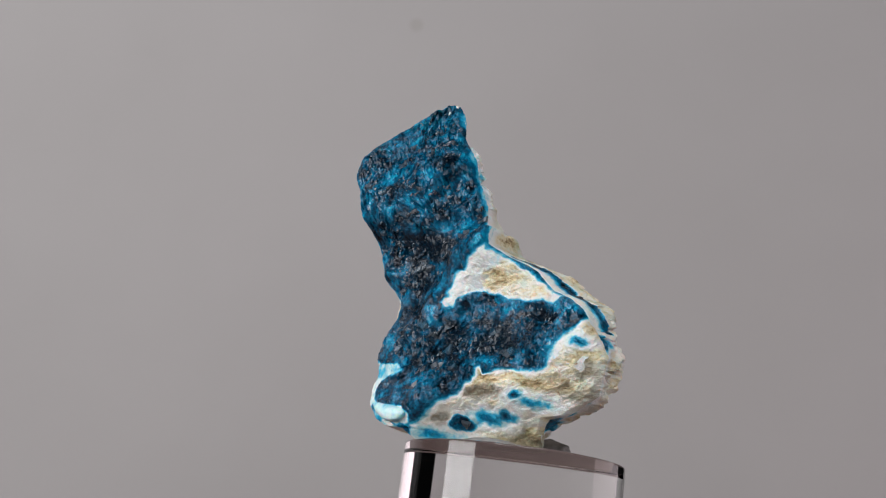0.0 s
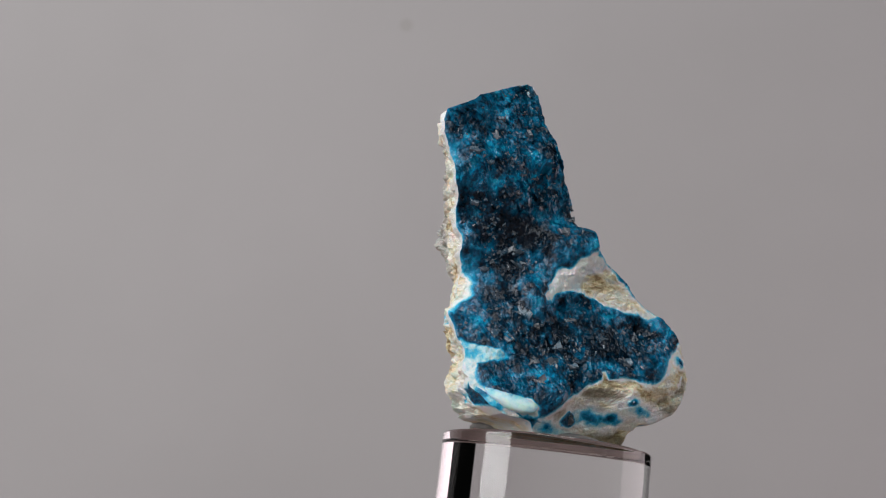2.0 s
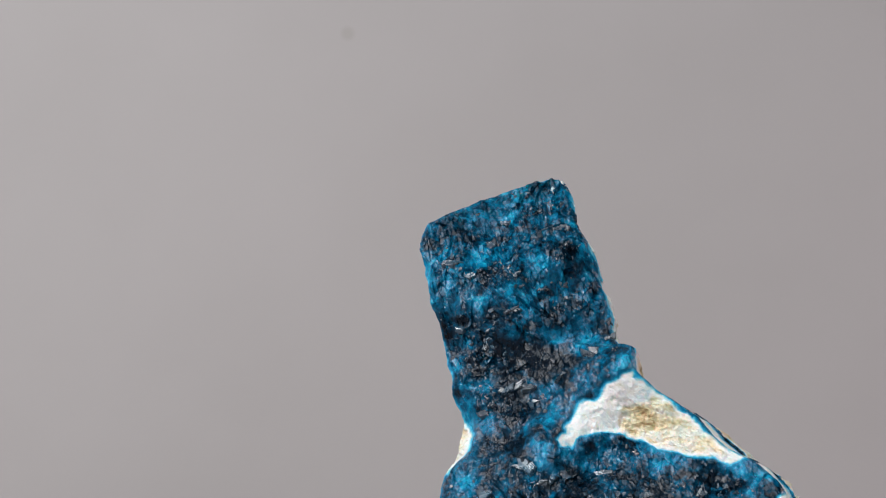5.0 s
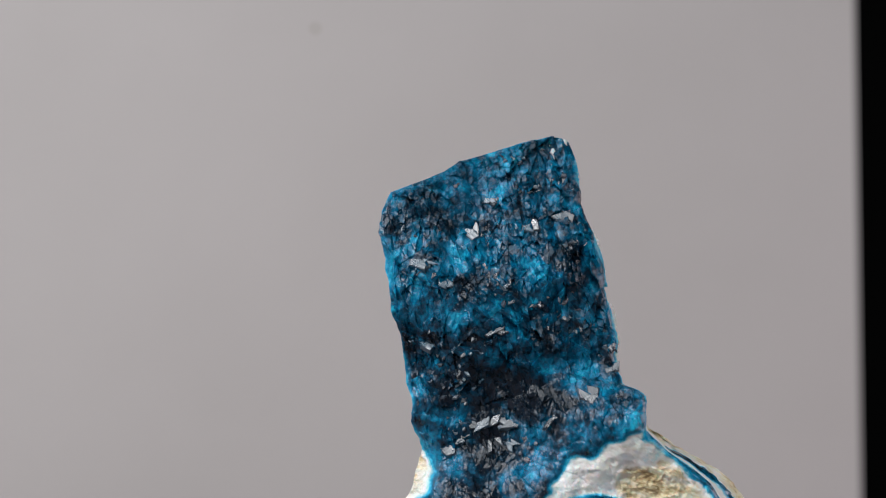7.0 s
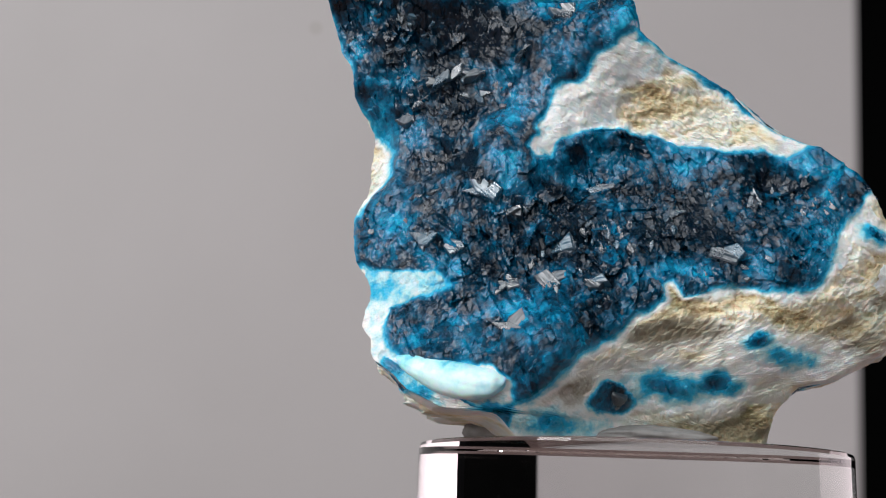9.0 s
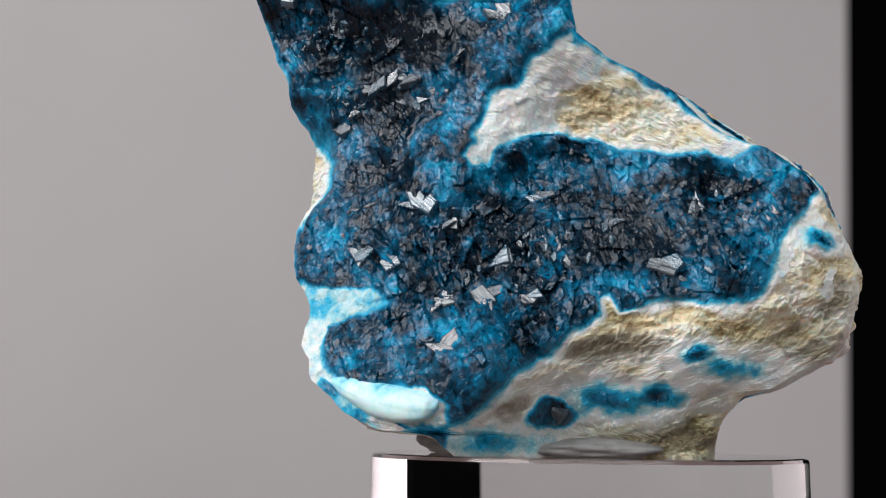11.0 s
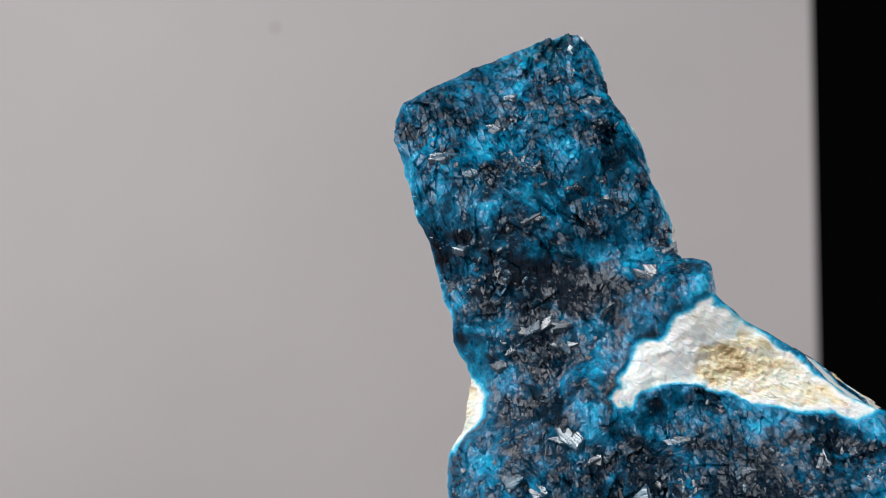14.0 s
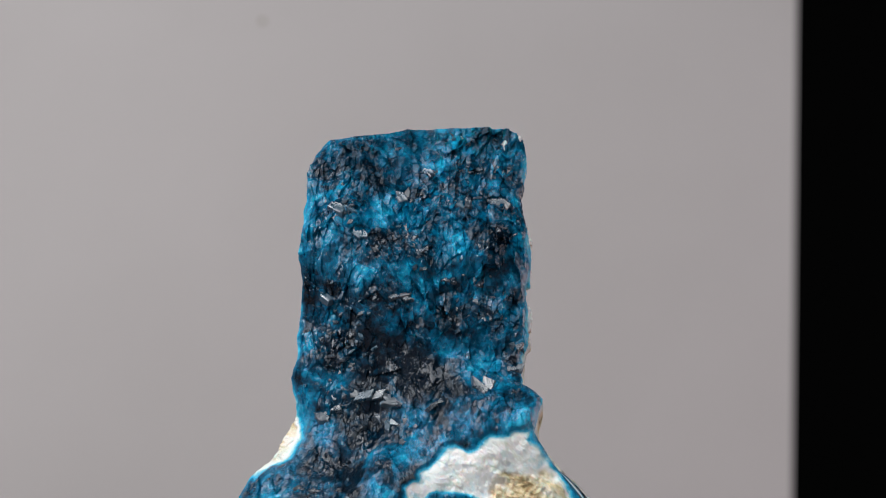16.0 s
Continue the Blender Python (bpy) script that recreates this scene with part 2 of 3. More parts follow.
# ---- the place: a dark room with a grey card behind the specimen ----
def room():
    spec = [("wall_back", (-1.6, 1.6, 0, 1.6, 1.7, 2.6), BLACK_CLOTH, "black cloth-covered wall behind the grey card"),
            ("wall_front", (-1.6, -1.7, 0, 1.6, -1.6, 2.6), DARK_WALL, "plain dark wall of the dim room"),
            ("wall_left", (-1.7, -1.7, 0, -1.6, 1.7, 2.6), DARK_WALL, "plain dark wall of the dim room"),
            ("wall_right", (1.6, -1.7, 0, 1.7, 1.7, 2.6), DARK_WALL, "plain dark wall of the dim room"),
            ("floor", (-1.7, -1.7, -0.1, 1.7, 1.7, 0), FLOORING, "plain dark floor of the dim room"),
            ("ceiling", (-1.7, -1.7, 2.6, 1.7, 1.7, 2.7), DARK_WALL, "plain dark ceiling of the dim room")]
    for name, b, mat, label in spec:
        tagged(mesh_object(name, box_bm(*b), mat), label, name.split("_")[0], kind="structure")
    desk = tagged(new("desk"), "plain brown wooden desk below the specimen", "desk", kind="structure")
    part("desk_top", box_bm(-0.34, -0.5, 0.97, 0.31, 0.64, 1.0, 0.003), DESK, desk)
    for x in (-0.33, 0.24):
        for y in (-0.49, 0.57):
            part("leg", box_bm(x, y, 0.0, x + 0.06, y + 0.06, 0.97, 0.003), DESK, desk)
    tagged(mesh_object("backdrop", box_bm(-1.0, 0.6, 1.0, 0.2975, 0.606, 1.9, 0.001), CARD), "plain matt grey backing card standing upright", "backdrop", kind="structure")


room()

# ---- the specimen, in millimetres about the middle of the stand's top; its blue face looks to -y ----
LEFT = [(0, -7.7), (1.3, -9.0), (1.6, -12.5), (2.7, -14.9), (3.7, -15.7), (4.8, -17.2), (6.2, -17.6), (7.2, -18.4), (9.1, -18.1), (10.5, -18.5), (11.9, -19.3), (14.1, -19.9), (15.8, -19.9), (17.5, -19.5), (19.5, -18.9), (21.4, -19.0), (23.0, -19.3),
        (24.5, -20.1), (26.5, -20.7), (28.5, -21.3), (30.5, -22.0), (33.4, -23.2), (36.0, -24.3), (38.2, -25.0), (40.4, -26.1), (42.4, -26.4), (44.3, -25.8), (45.2, -24.4), (46.1, -23.0), (47.2, -21.6), (48.5, -20.6), (50.0, -17.6), (51.5, -15.3), (52.7, -12.8)]
RIGHT = [(0, 9.2), (1.7, 9.4), (2.8, 9.9), (4.1, 10.9), (4.6, 13.5), (6.5, 16.8), (7.5, 17.7), (9.7, 18.0), (11.2, 18.6), (12.3, 19.1), (13.3, 18.3), (15.5, 17.2), (17.4, 16.0), (18.7, 15.2), (20.3, 13.1), (21.5, 10.3), (22.8, 8.7), (24.6, 6.9),
         (25.8, 4.6), (26.7, 2.3), (28.1, 0.1), (29.6, -0.2), (31.0, -0.4), (31.4, -1.2), (31.6, -2.5), (32.6, -2.8), (35.2, -3.2), (36.5, -3.8), (38.7, -4.9), (40.6, -5.3), (42.9, -6.3), (44.7, -7.3), (47.1, -8.9), (50.8, -10.0), (52.7, -11.1)]
TOP = 52.7
# swellings (- towards the viewer) and hollows of the face: x, z, depth, width
SWELLS = [(-18.1, 20.2, 2.62, 6), (-8.2, 2.9, -3.8, 4), (2.2, 9.6, -5.34, 4), (-0.5, 27.7, -0.37, 2.5), (12.2, 11.3, -3.53, 4), (-12.0, 17.1, -3.66, 6), (-19.2, 35.2, -1.73, 6), (-21.4, 30.1, 2.21, 2.5), (-14.0, 3.7, -4.44, 6), (-5.1, 6.1, -3.49, 2.5),
          (7.7, 6.4, -2.4, 2.5), (12.0, 20.4, -2.6, 9), (-19.2, 35.2, -3.96, 9), (-2.8, 28.2, -2.25, 4), (-9.9, 41.4, -1.87, 2.5), (-25.5, 44.4, -1.5, 4), (-5.0, 12.8, -0.85, 2.5), (-3.6, 32.5, 2.89, 2.5), (-0.7, 30.7, -2.8, 4)]
# smaller folds of the face: clefts, ledges and knobs
FOLDS = [(9.6, 18.0, 1.9, 1.3), (-10.5, 24.5, 1.1, 2.0), (-13.5, 28.5, 1.2, 1.8), (-8.0, 31.0, 0.9, 1.8), (-19.0, 26.0, -0.8, 1.5), (-14.5, 37.5, -0.9, 1.6), (-9.0, 40.0, -0.8, 1.5), (-18.0, 43.5, 0.9, 1.8), (-13.0, 46.5, -0.5, 2.5), (-21.0, 38.0, -0.7, 1.5),
         (-8.5, 20.5, -0.9, 2.0), (-12.0, 20.0, 0.9, 1.2), (-3.5, 18.3, 0.9, 1.0), (3.0, 12.0, 0.7, 1.5), (-13.0, 7.0, 0.6, 1.6)]
PATCH = [(-0.4, 28.1), (0.1, 27.4), (2.0, 26.4), (4.3, 25.6), (6.4, 24.4), (8.1, 22.8), (9.8, 21.6), (12.1, 20.5), (11.3, 20.0), (9.3, 20.2), (6.7, 20.4), (4.4, 20.2), (2.5, 20.7), (0.9, 21.4), (-0.8, 22.1), (-2.4, 22.1), (-3.7, 21.6), (-5.1, 20.6),
         (-5.8, 19.6), (-6.8, 19.5), (-7.2, 20.1), (-6.6, 21.1), (-7.0, 21.9), (-6.3, 23.0), (-5.4, 24.3), (-4.1, 24.6), (-3.5, 25.3), (-2.5, 26.4), (-1.3, 26.9)]
BASE = [(-8.1, 1.9), (-6.0, 2.9), (-4.6, 4.0), (-3.0, 5.4), (-1.4, 6.9), (0.7, 8.3), (1.7, 8.9), (1.7, 10.1), (2.3, 10.3), (2.8, 9.2), (5.2, 9.6), (8.0, 9.8), (10.5, 9.7), (11.8, 10.7), (12.5, 12.2), (13.6, 14.1), (14.7, 15.3), (15.4, 16.7), (16.3, 17.7),
        (22, 18), (22, -4), (-8.1, -4)]
STRIP = [(-19.4, 11.7), (-18.2, 11.2), (-16.0, 11.1), (-13.5, 10.6), (-12.4, 10.0), (-13.8, 9.4), (-15.5, 9.0), (-16.9, 8.4), (-16.8, 6.9), (-16.6, 5.5), (-15.0, 4.3), (-13.2, 4.2), (-11.2, 4.2), (-9.2, 4.1), (-8.1, 3.3), (-8.2, 2.2), (-10.1, 1.9), (-12.5, 2.1),
         (-13.8, 2.6), (-15.2, 3.7), (-16.8, 4.7), (-20.0, 5.8), (-22, 8), (-22, 11.5)]
CREAM = [(-0.6, 23.9), (1.8, 24.8), (3.0, 26.0), (6.0, 24.3), (8.7, 22.2), (9.8, 21.4), (7.9, 20.9), (4.8, 21.6), (2.5, 21.6), (0.4, 22.5), (-0.6, 23.2)]
LOBE = [(-3.1, 29.8), (-0.5, 30.6), (-0.4, 28.8), (-1.3, 27.1), (-2.9, 26.5), (-4.6, 25.5), (-5.6, 24.3), (-6.7, 23.0), (-7.0, 20.7), (-6.2, 19.6), (-4.6, 20.0), (-4.7, 18.1), (-7.1, 16.4), (-8.6, 16.7), (-9.9, 17.8), (-10.9, 20.2), (-10.9, 21.4), (-9.7, 23.0),
        (-7.9, 25.3), (-6.8, 26.4), (-5.1, 27.4)]
LEFT_SPOT = [(-18.9, 22.5), (-17.9, 21.5), (-17.4, 20.1), (-17.7, 18.9), (-18.5, 18.0), (-18.9, 17.0), (-19.6, 16.0), (-23, 16), (-23, 22.5)]
# dark crystals and painted shade of hollows: x, z, half width, half height, strength
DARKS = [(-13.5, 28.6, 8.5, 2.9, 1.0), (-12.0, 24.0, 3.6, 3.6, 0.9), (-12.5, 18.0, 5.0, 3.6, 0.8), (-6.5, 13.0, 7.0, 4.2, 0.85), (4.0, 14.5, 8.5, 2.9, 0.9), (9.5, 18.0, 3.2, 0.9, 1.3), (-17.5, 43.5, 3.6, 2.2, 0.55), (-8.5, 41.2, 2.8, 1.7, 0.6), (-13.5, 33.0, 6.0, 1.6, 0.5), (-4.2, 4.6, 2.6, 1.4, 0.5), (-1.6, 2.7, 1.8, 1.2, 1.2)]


def signed(px, pz, poly):
    """Distance to a closed outline, minus inside it."""
    best, inside = np.full(len(px), 1e9), np.zeros(len(px), bool)
    for (ax, az), (bx, bz) in zip(poly, poly[1:] + poly[:1]):
        ex, ez = bx - ax, bz - az
        t = np.clip(((px - ax) * ex + (pz - az) * ez) / (ex * ex + ez * ez + 1e-12), 0, 1)
        best = np.minimum(best, np.hypot(px - ax - t * ex, pz - az - t * ez))
        cross = (az > pz) != (bz > pz)
        inside ^= cross & (px < ex * (pz - az) / (ez if abs(ez) > 1e-9 else 1e-9) + ax)
    return np.where(inside, -best, best)


def rind_depth(px, pz):
    """How deep a place of the face lies within the blue skin (mm); minus where the host rock shows."""
    p3 = np.c_[px, np.zeros(len(px)), pz]
    wx, wz = px + 0.65 * soft_noise(p3, 0.6, 5), pz + 0.65 * soft_noise(p3 + 40, 0.6, 5)
    d = np.full(len(px), 1e9)
    for poly in (PATCH, BASE, STRIP, LEFT_SPOT):
        d = np.minimum(d, signed(wx, wz, poly))
    d = d * np.clip(1.8 + 2.2 * soft_noise(p3 + 66, 0.25, 3), 0.7, 4.0)
    d = np.where((pz < 1.9 + 0.55 * (-px - 11)) & (px < -8.5), -0.1 + 1.1 * soft_noise(p3 + 12, 0.5, 4), d)
    # white, not cream, at the patch's tip and rim and on the right shoulder
    cream = signed(wx, wz, CREAM)
    white = signed(wx, wz, PATCH) < 0
    mottle = 0.38 * soft_noise(p3 + 29, 0.7, 4)
    white |= (np.hypot((wx - 14.6) / 2.4, (wz - 13.0) / 3.4) < 1) & (soft_noise(p3 + 17, 0.5, 4) > 0.08)
    white |= (signed(wx, wz, STRIP) < 0) & (px > -18.2)
    floor = -0.42 + mottle - 1.6 * np.clip(0.85 - cream, 0, 1.2)
    d = np.where(white, np.maximum(d, np.minimum(floor, -0.02)), d)
    strip = signed(wx, wz, STRIP)
    d = np.where((strip < 0) & (px > -18.6), np.maximum(d, np.interp(pz, [7.0, 9.5], [-0.22, -0.03]) + 0.7 * mottle), d)
    d = np.where(signed(wx, wz, LOBE) < 0, np.minimum(d, 1.25 + 0.3 * soft_noise(p3 + 3, 0.6, 3)), d)
    for cx, cz, rx, rz, k in ((-1.6, 2.7, 1.7, 1.0, 3.0), (2.2, 3.6, 2.4, 0.8, 0.8), (5.2, 3.9, 1.5, 0.6, 1.4), (7.6, 6.5, 1.0, 0.55, 1.6), (9.6, 5.6, 1.6, 0.5, 0.7), (15.6, 14.0, 0.9, 0.4, 1.3), (-5.5, 1.0, 2.2, 0.6, 0.6)):
        d = np.maximum(d, k * (1 - np.hypot((wx - cx) / rx, (wz - cz) / rz)) * min(rx, rz))
    return d


def face_depth(px, pz):
    y = -6.36 - 0.0127 * pz
    for cx, cz, a, s in SWELLS + FOLDS:
        y = y + a * np.exp(-((px - cx) ** 2 + (pz - cz) ** 2) / (2 * s * s))
    return y


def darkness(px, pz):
    """Darkness of the crust's crystals and of shade painted into its hollows, 0 to 1."""
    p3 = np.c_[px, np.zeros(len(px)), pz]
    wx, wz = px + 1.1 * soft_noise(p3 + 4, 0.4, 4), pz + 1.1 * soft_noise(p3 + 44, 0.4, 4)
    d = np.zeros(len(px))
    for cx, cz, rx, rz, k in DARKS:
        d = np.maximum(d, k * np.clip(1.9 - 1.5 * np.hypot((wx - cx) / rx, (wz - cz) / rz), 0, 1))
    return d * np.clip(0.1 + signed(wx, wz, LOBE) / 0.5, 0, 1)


# olive streaks and painted overhang shade: x, z, half width, half height
OLIVE_SHADES = [(-3.5, 2.4, 5.5, 2.8), (2.5, 6.9, 4.5, 1.0), (7.0, 1.2, 6.0, 1.6), (14.5, 7.2, 4.0, 1.3), (0.5, 4.9, 3.5, 0.8), (16.5, 10.5, 1.5, 1.5)]


def olive_shade(px, pz):
    """Olive-brown streaks and painted shade of the host rock below the crust, 0 to 1."""
    p3 = np.c_[px, np.zeros(len(px)), pz]
    streak = np.c_[0.3 * (px * 0.93 + pz * 0.37), px * 0, 1.6 * (pz * 0.93 - px * 0.37)]
    wx, wz = px + 1.5 * soft_noise(p3 + 14, 0.4, 4), pz + 0.9 * soft_noise(p3 + 34, 0.5, 4)
    d = np.zeros(len(px))
    for cx, cz, rx, rz in OLIVE_SHADES:
        d = np.maximum(d, np.clip(1.6 - 1.4 * np.hypot((wx - cx) / rx, (wz - cz) / rz), 0, 1))
    return d * np.clip(0.8 + 2.0 * soft_noise(streak + 51, 0.7, 5), 0, 1)


def facets(px, pz, count, tilt, seed, stretch=1.0):
    """Height of a field of tilted flat facets."""
    rs = np.random.RandomState(seed)
    cx, cz = rs.uniform(-27, 19, count), rs.uniform(0, 52, count)
    gx, gz, h = rs.uniform(-tilt, tilt, count), rs.uniform(-tilt, tilt, count), rs.uniform(-1, 1, count)
    out = np.zeros(len(px))
    pick = np.zeros(len(px), int)
    for a in range(0, len(px), 4000):
        b = slice(a, a + 4000)
        pick[b] = np.argmin((px[b, None] - cx) ** 2 + ((pz[b, None] - cz) / stretch) ** 2, axis=1)
    size = math.sqrt(46 * 52 / count)
    out = gx[pick] * (px - cx[pick]) + gz[pick] * (pz - cz[pick]) + 0.08 * size * tilt * h[pick]
    return out


ROWS_Z, COLS, BACK = 440, 330, 170


def specimen_surface():
    z = TOP * np.linspace(0, 1, ROWS_Z)
    xl = np.interp(z, *zip(*LEFT))
    xr = np.interp(z, *zip(*RIGHT))
    zz = np.c_[z * 0, z * 0, z]
    ease = np.clip((TOP - z) / 2, 0, 1) * np.clip(z / 1.5, 0, 1)
    xl += 0.45 * soft_noise(zz, 0.5, 4) * ease
    xr += 0.45 * soft_noise(zz + 60, 0.5, 4) * ease
    s = np.linspace(0, 1, COLS)
    fx = xl[:, None] + (xr - xl)[:, None] * s
    fz = np.repeat(z[:, None], COLS, 1)
    px, pz = fx.ravel(), fz.ravel()
    rind = rind_depth(px, pz)
    rim = np.minimum(px - np.repeat(xl, COLS), np.repeat(xr, COLS) - px)
    rim = 0.55 + 1.3 * rim + 1.3 * soft_noise(np.c_[px, px * 0, pz] + 23, 0.3, 3)
    rind = np.where(rind > 0, np.minimum(rind, np.maximum(rim, 0.05)), rind)
    y = face_depth(px, pz)
    blue = np.clip(rind / 1.0 + 0.2, 0, 1)
    p3 = np.c_[px, y, pz]
    rough = 0.8 * soft_noise(p3, 0.22, 3) + 0.25 * soft_noise(p3 + 9, 1.1, 4)
    busy = np.clip(0.65 + 1.3 * soft_noise(p3 + 21, 0.16, 2), 0.35, 1)
    chip = facets(px, pz, 210, 0.09, 3) + facets(px, pz, 900, 0.27, 5, 1.4) * busy + facets(px + 0.3 * pz, pz, 5200, 0.5, 4, 2.6) * busy
    comb = sum(np.exp(-(((px - cx) / rx) ** 2 + ((pz - cz) / rz) ** 2) ** 2) * soft_noise(np.c_[(px * math.cos(t) + pz * math.sin(t)) * 3.4, y * 0, (pz * math.cos(t) - px * math.sin(t)) * 0.55] + 7, 1.0, 2)
               for cx, cz, rx, rz, t in ((-10.3, 16.6, 2.6, 2.8, 0.15), (-8.0, 27.4, 1.6, 1.8, -0.1), (-2.6, 17.0, 1.8, 1.1, -1.2), (-5.5, 8.5, 3.4, 2.6, 0.5), (-13.5, 13.5, 2.4, 2.0, 0.9), (-15.0, 36.0, 3.0, 3.0, 1.1)))
    chip = chip + 0.3 * comb
    chip = chip * np.clip(0.45 + signed(px, pz, LOBE) / 0.8, 0.45, 1)
    tilted = np.c_[0.35 * (px * 0.93 + pz * 0.37), y * 0.3, 1.5 * (pz * 0.93 - px * 0.37)]
    layers = 0.65 * np.abs(soft_noise(tilted + 77, 0.4, 6)) + 0.4 * soft_noise(p3 + 50, 0.5, 6) + 0.4 * facets(px, pz, 2200, 0.5, 9) + 0.14 * soft_noise(p3 + 8, 4.0, 2)
    edge = np.minimum(px - np.repeat(xl, COLS), np.repeat(xr, COLS) - px)
    keep = np.clip(edge / 1.2, 0, 1)
    y = y + rough * 0.8 + chip * blue * (0.35 + 0.65 * keep) + (1 - blue) * (0.3 + layers * np.clip(0.35 - (rind + 0.42) * 1.2, 0.35, 1))
    left_edge, right_edge = px - np.repeat(xl, COLS), np.repeat(xr, COLS) - px
    y = y + 1.5 * np.clip(1 - left_edge / 2.2, 0, 1) * np.interp(pz, [13, 16, 22, 25], [0, 1, 1, 0])
    y = y + 0.8 * np.clip(1 - right_edge / 0.9, 0, 1) ** 2
    front = np.stack([fx, y.reshape(fx.shape), fz], -1)
    # flanks and back: from the right edge to a back corner, across to the left back corner and up to the left edge
    out_r = np.interp(z, [0, 3, 7, 12, 17, 22, 26, 29, 32, 36, 45, TOP], [-1.5, -0.5, 1.2, 0.8, 1.8, 3.8, 3.6, 0.6, 0.3, 0.5, 0.0, -0.3])
    y_r = np.interp(z, [0, 7, 12, 17, 22, 26, 29, 32, 36, 45, TOP], [-3, -4, -3, -3.5, -2, 0, -1, -3.5, -5, -6, -7])
    out_l = np.interp(z, [0, 1.5, 3.5, 8, 15, 24, 30, 34, 45, TOP], [-1.0, -3.0, -1.3, 1.5, 2.5, 1.5, 0.9, 1.4, 1.5, 0.5])
    y_l = np.interp(z, [0, 3.5, 8, 14, 18, 23, 28, 30.5, 32, 36, 37.5, 41, 48, TOP], [0.5, 0.0, 1.6, 3.2, 3.6, 4.8, 5.4, 3.2, -0.6, -1.6, -3.6, -4.6, -5.2, -7.0])
    ys = [np.convolve(np.pad(front[:, k, 1], 15, mode='edge'), np.ones(31) / 31, 'valid') for k in (0, -1)]
    knots = [(xr, front[:, -1, 1]), (xr + out_r * 0.6, 0.5 * (ys[1] + y_r)), (xr + out_r, y_r), (0.5 * (xl + out_l + xr + out_r), 0.5 * (y_l + y_r) + np.interp(z, [0, 20, 32, 40, TOP], [5, 4, 2, 1, 0])),
             (xl + out_l + 0.6, y_l), (xl + out_l * 0.5, 0.5 * (ys[0] + y_l)), (xl, front[:, 0, 1])]
    at = np.array([0, 0.1, 0.24, 0.42, 0.62, 0.84, 1.0])
    u = np.linspace(0, 1, BACK + 2)
    bx, by = (np.array([np.interp(u, at, [k[axis][r] for k in knots]) for r in range(ROWS_Z)]) for axis in (0, 1))
    for arr in (bx, by):
        soft = np.apply_along_axis(lambda v: np.convolve(np.pad(v, 6, mode='edge'), np.ones(13) / 13, 'valid'), 1, arr)
        w = np.clip(np.minimum(u, 1 - u) / 0.06, 0, 1)
        arr[:] = arr * (1 - w) + soft * w
    bx, by, u = bx[:, 1:-1], by[:, 1:-1], u[1:-1]
    bz = np.repeat(z[:, None], BACK, 1)
    b3 = np.c_[bx.ravel(), by.ravel(), bz.ravel()]
    hold = np.clip(np.minimum(u / 0.1, (1 - u) / 0.14), 0, 1)[None, :] * ease[:, None]
    def wavy(shift, scale, octaves):
        return soft_noise(b3 + shift, scale, octaves).reshape(bx.shape)
    lump = 1.3 * wavy(31, 0.22, 6) + 0.7 * wavy(11, 0.7, 6) + 0.25 * wavy(90, 2.5, 3)
    cleft = -1.1 * np.clip(1 - np.abs(wavy(63, 0.25, 3)) * 9, 0, 1)
    ledge = 0.28 * facets(by.ravel() * 1.4 - 12, bz.ravel(), 700, 0.7, 15).reshape(bx.shape) + 0.22 * facets(by.ravel() * 1.4 - 12, bz.ravel(), 2600, 0.8, 16).reshape(bx.shape)
    left_side, right_side = np.clip((u - 0.5) / 0.15, 0, 1), np.clip((0.36 - u) / 0.12, 0, 1)
    by = by + (lump + cleft) * hold * (1 - 0.75 * left_side)
    right_side = right_side * np.interp(z, [24, 27, 34, 38], [1, 0.2, 0.2, 1])[:, None]
    bx = bx + (right_side - left_side) * (0.7 * lump + 0.8 * cleft + ledge) * hold
    bz = bz + 0.4 * wavy(5, 0.5, 3) * hold
    back = np.stack([bx, by, bz], -1)
    # the rind: a white, then cyan seam near the blue edge, veins, and the grey back
    from_edge = np.where(u > 0.5, by - ys[0][:, None], by - ys[1][:, None])
    back_rind = -(0.45 + 1.1 * np.clip((from_edge - np.interp(z, [0, 10, 24, 28, 40, TOP], [0.3, 0.2, 0.3, 0.9, 1.3, 0.9])[:, None]) / 2.0, -0.15, 2) * (1 - 0.62 * left_side)) + 0.5 * wavy(0, 0.35, 4)
    vein = np.exp(-((bz - 15.8 - 0.2 * by) / 1.2) ** 2) + 1.1 * np.exp(-((bz - 3.2 + 0.1 * by) / 1.5) ** 2)
    seam = np.exp(-((from_edge - 2.6) / 1.2) ** 2) * (u < 0.3) * (bz < 27) * (bz > 16)
    back_rind = back_rind + 2.6 * seam + 2.6 * vein * np.clip(0.45 + 1.5 * wavy(13, 0.3, 3), 0, 1)
    grey = np.clip((by + np.interp(z, [0, 10, 22, 30, 38, TOP], [-6, -4, -0.5, 3.2, 5.6, 7])[:, None]) / 1.2 + 0.8 * wavy(83, 0.4, 4), 0, 1) * left_side
    ring = np.concatenate([front, back], 1)
    rinds = np.concatenate([rind.reshape(fx.shape), back_rind], 1)
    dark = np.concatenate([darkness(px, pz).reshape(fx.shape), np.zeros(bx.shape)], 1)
    greys = np.concatenate([np.zeros(fx.shape), grey], 1)
    return ring, {"rind": rinds.ravel(), "dark": dark.ravel(), "grey": greys.ravel(), "olive": np.concatenate([olive_shade(px, pz).reshape(fx.shape), np.zeros(bx.shape)], 1).ravel()}


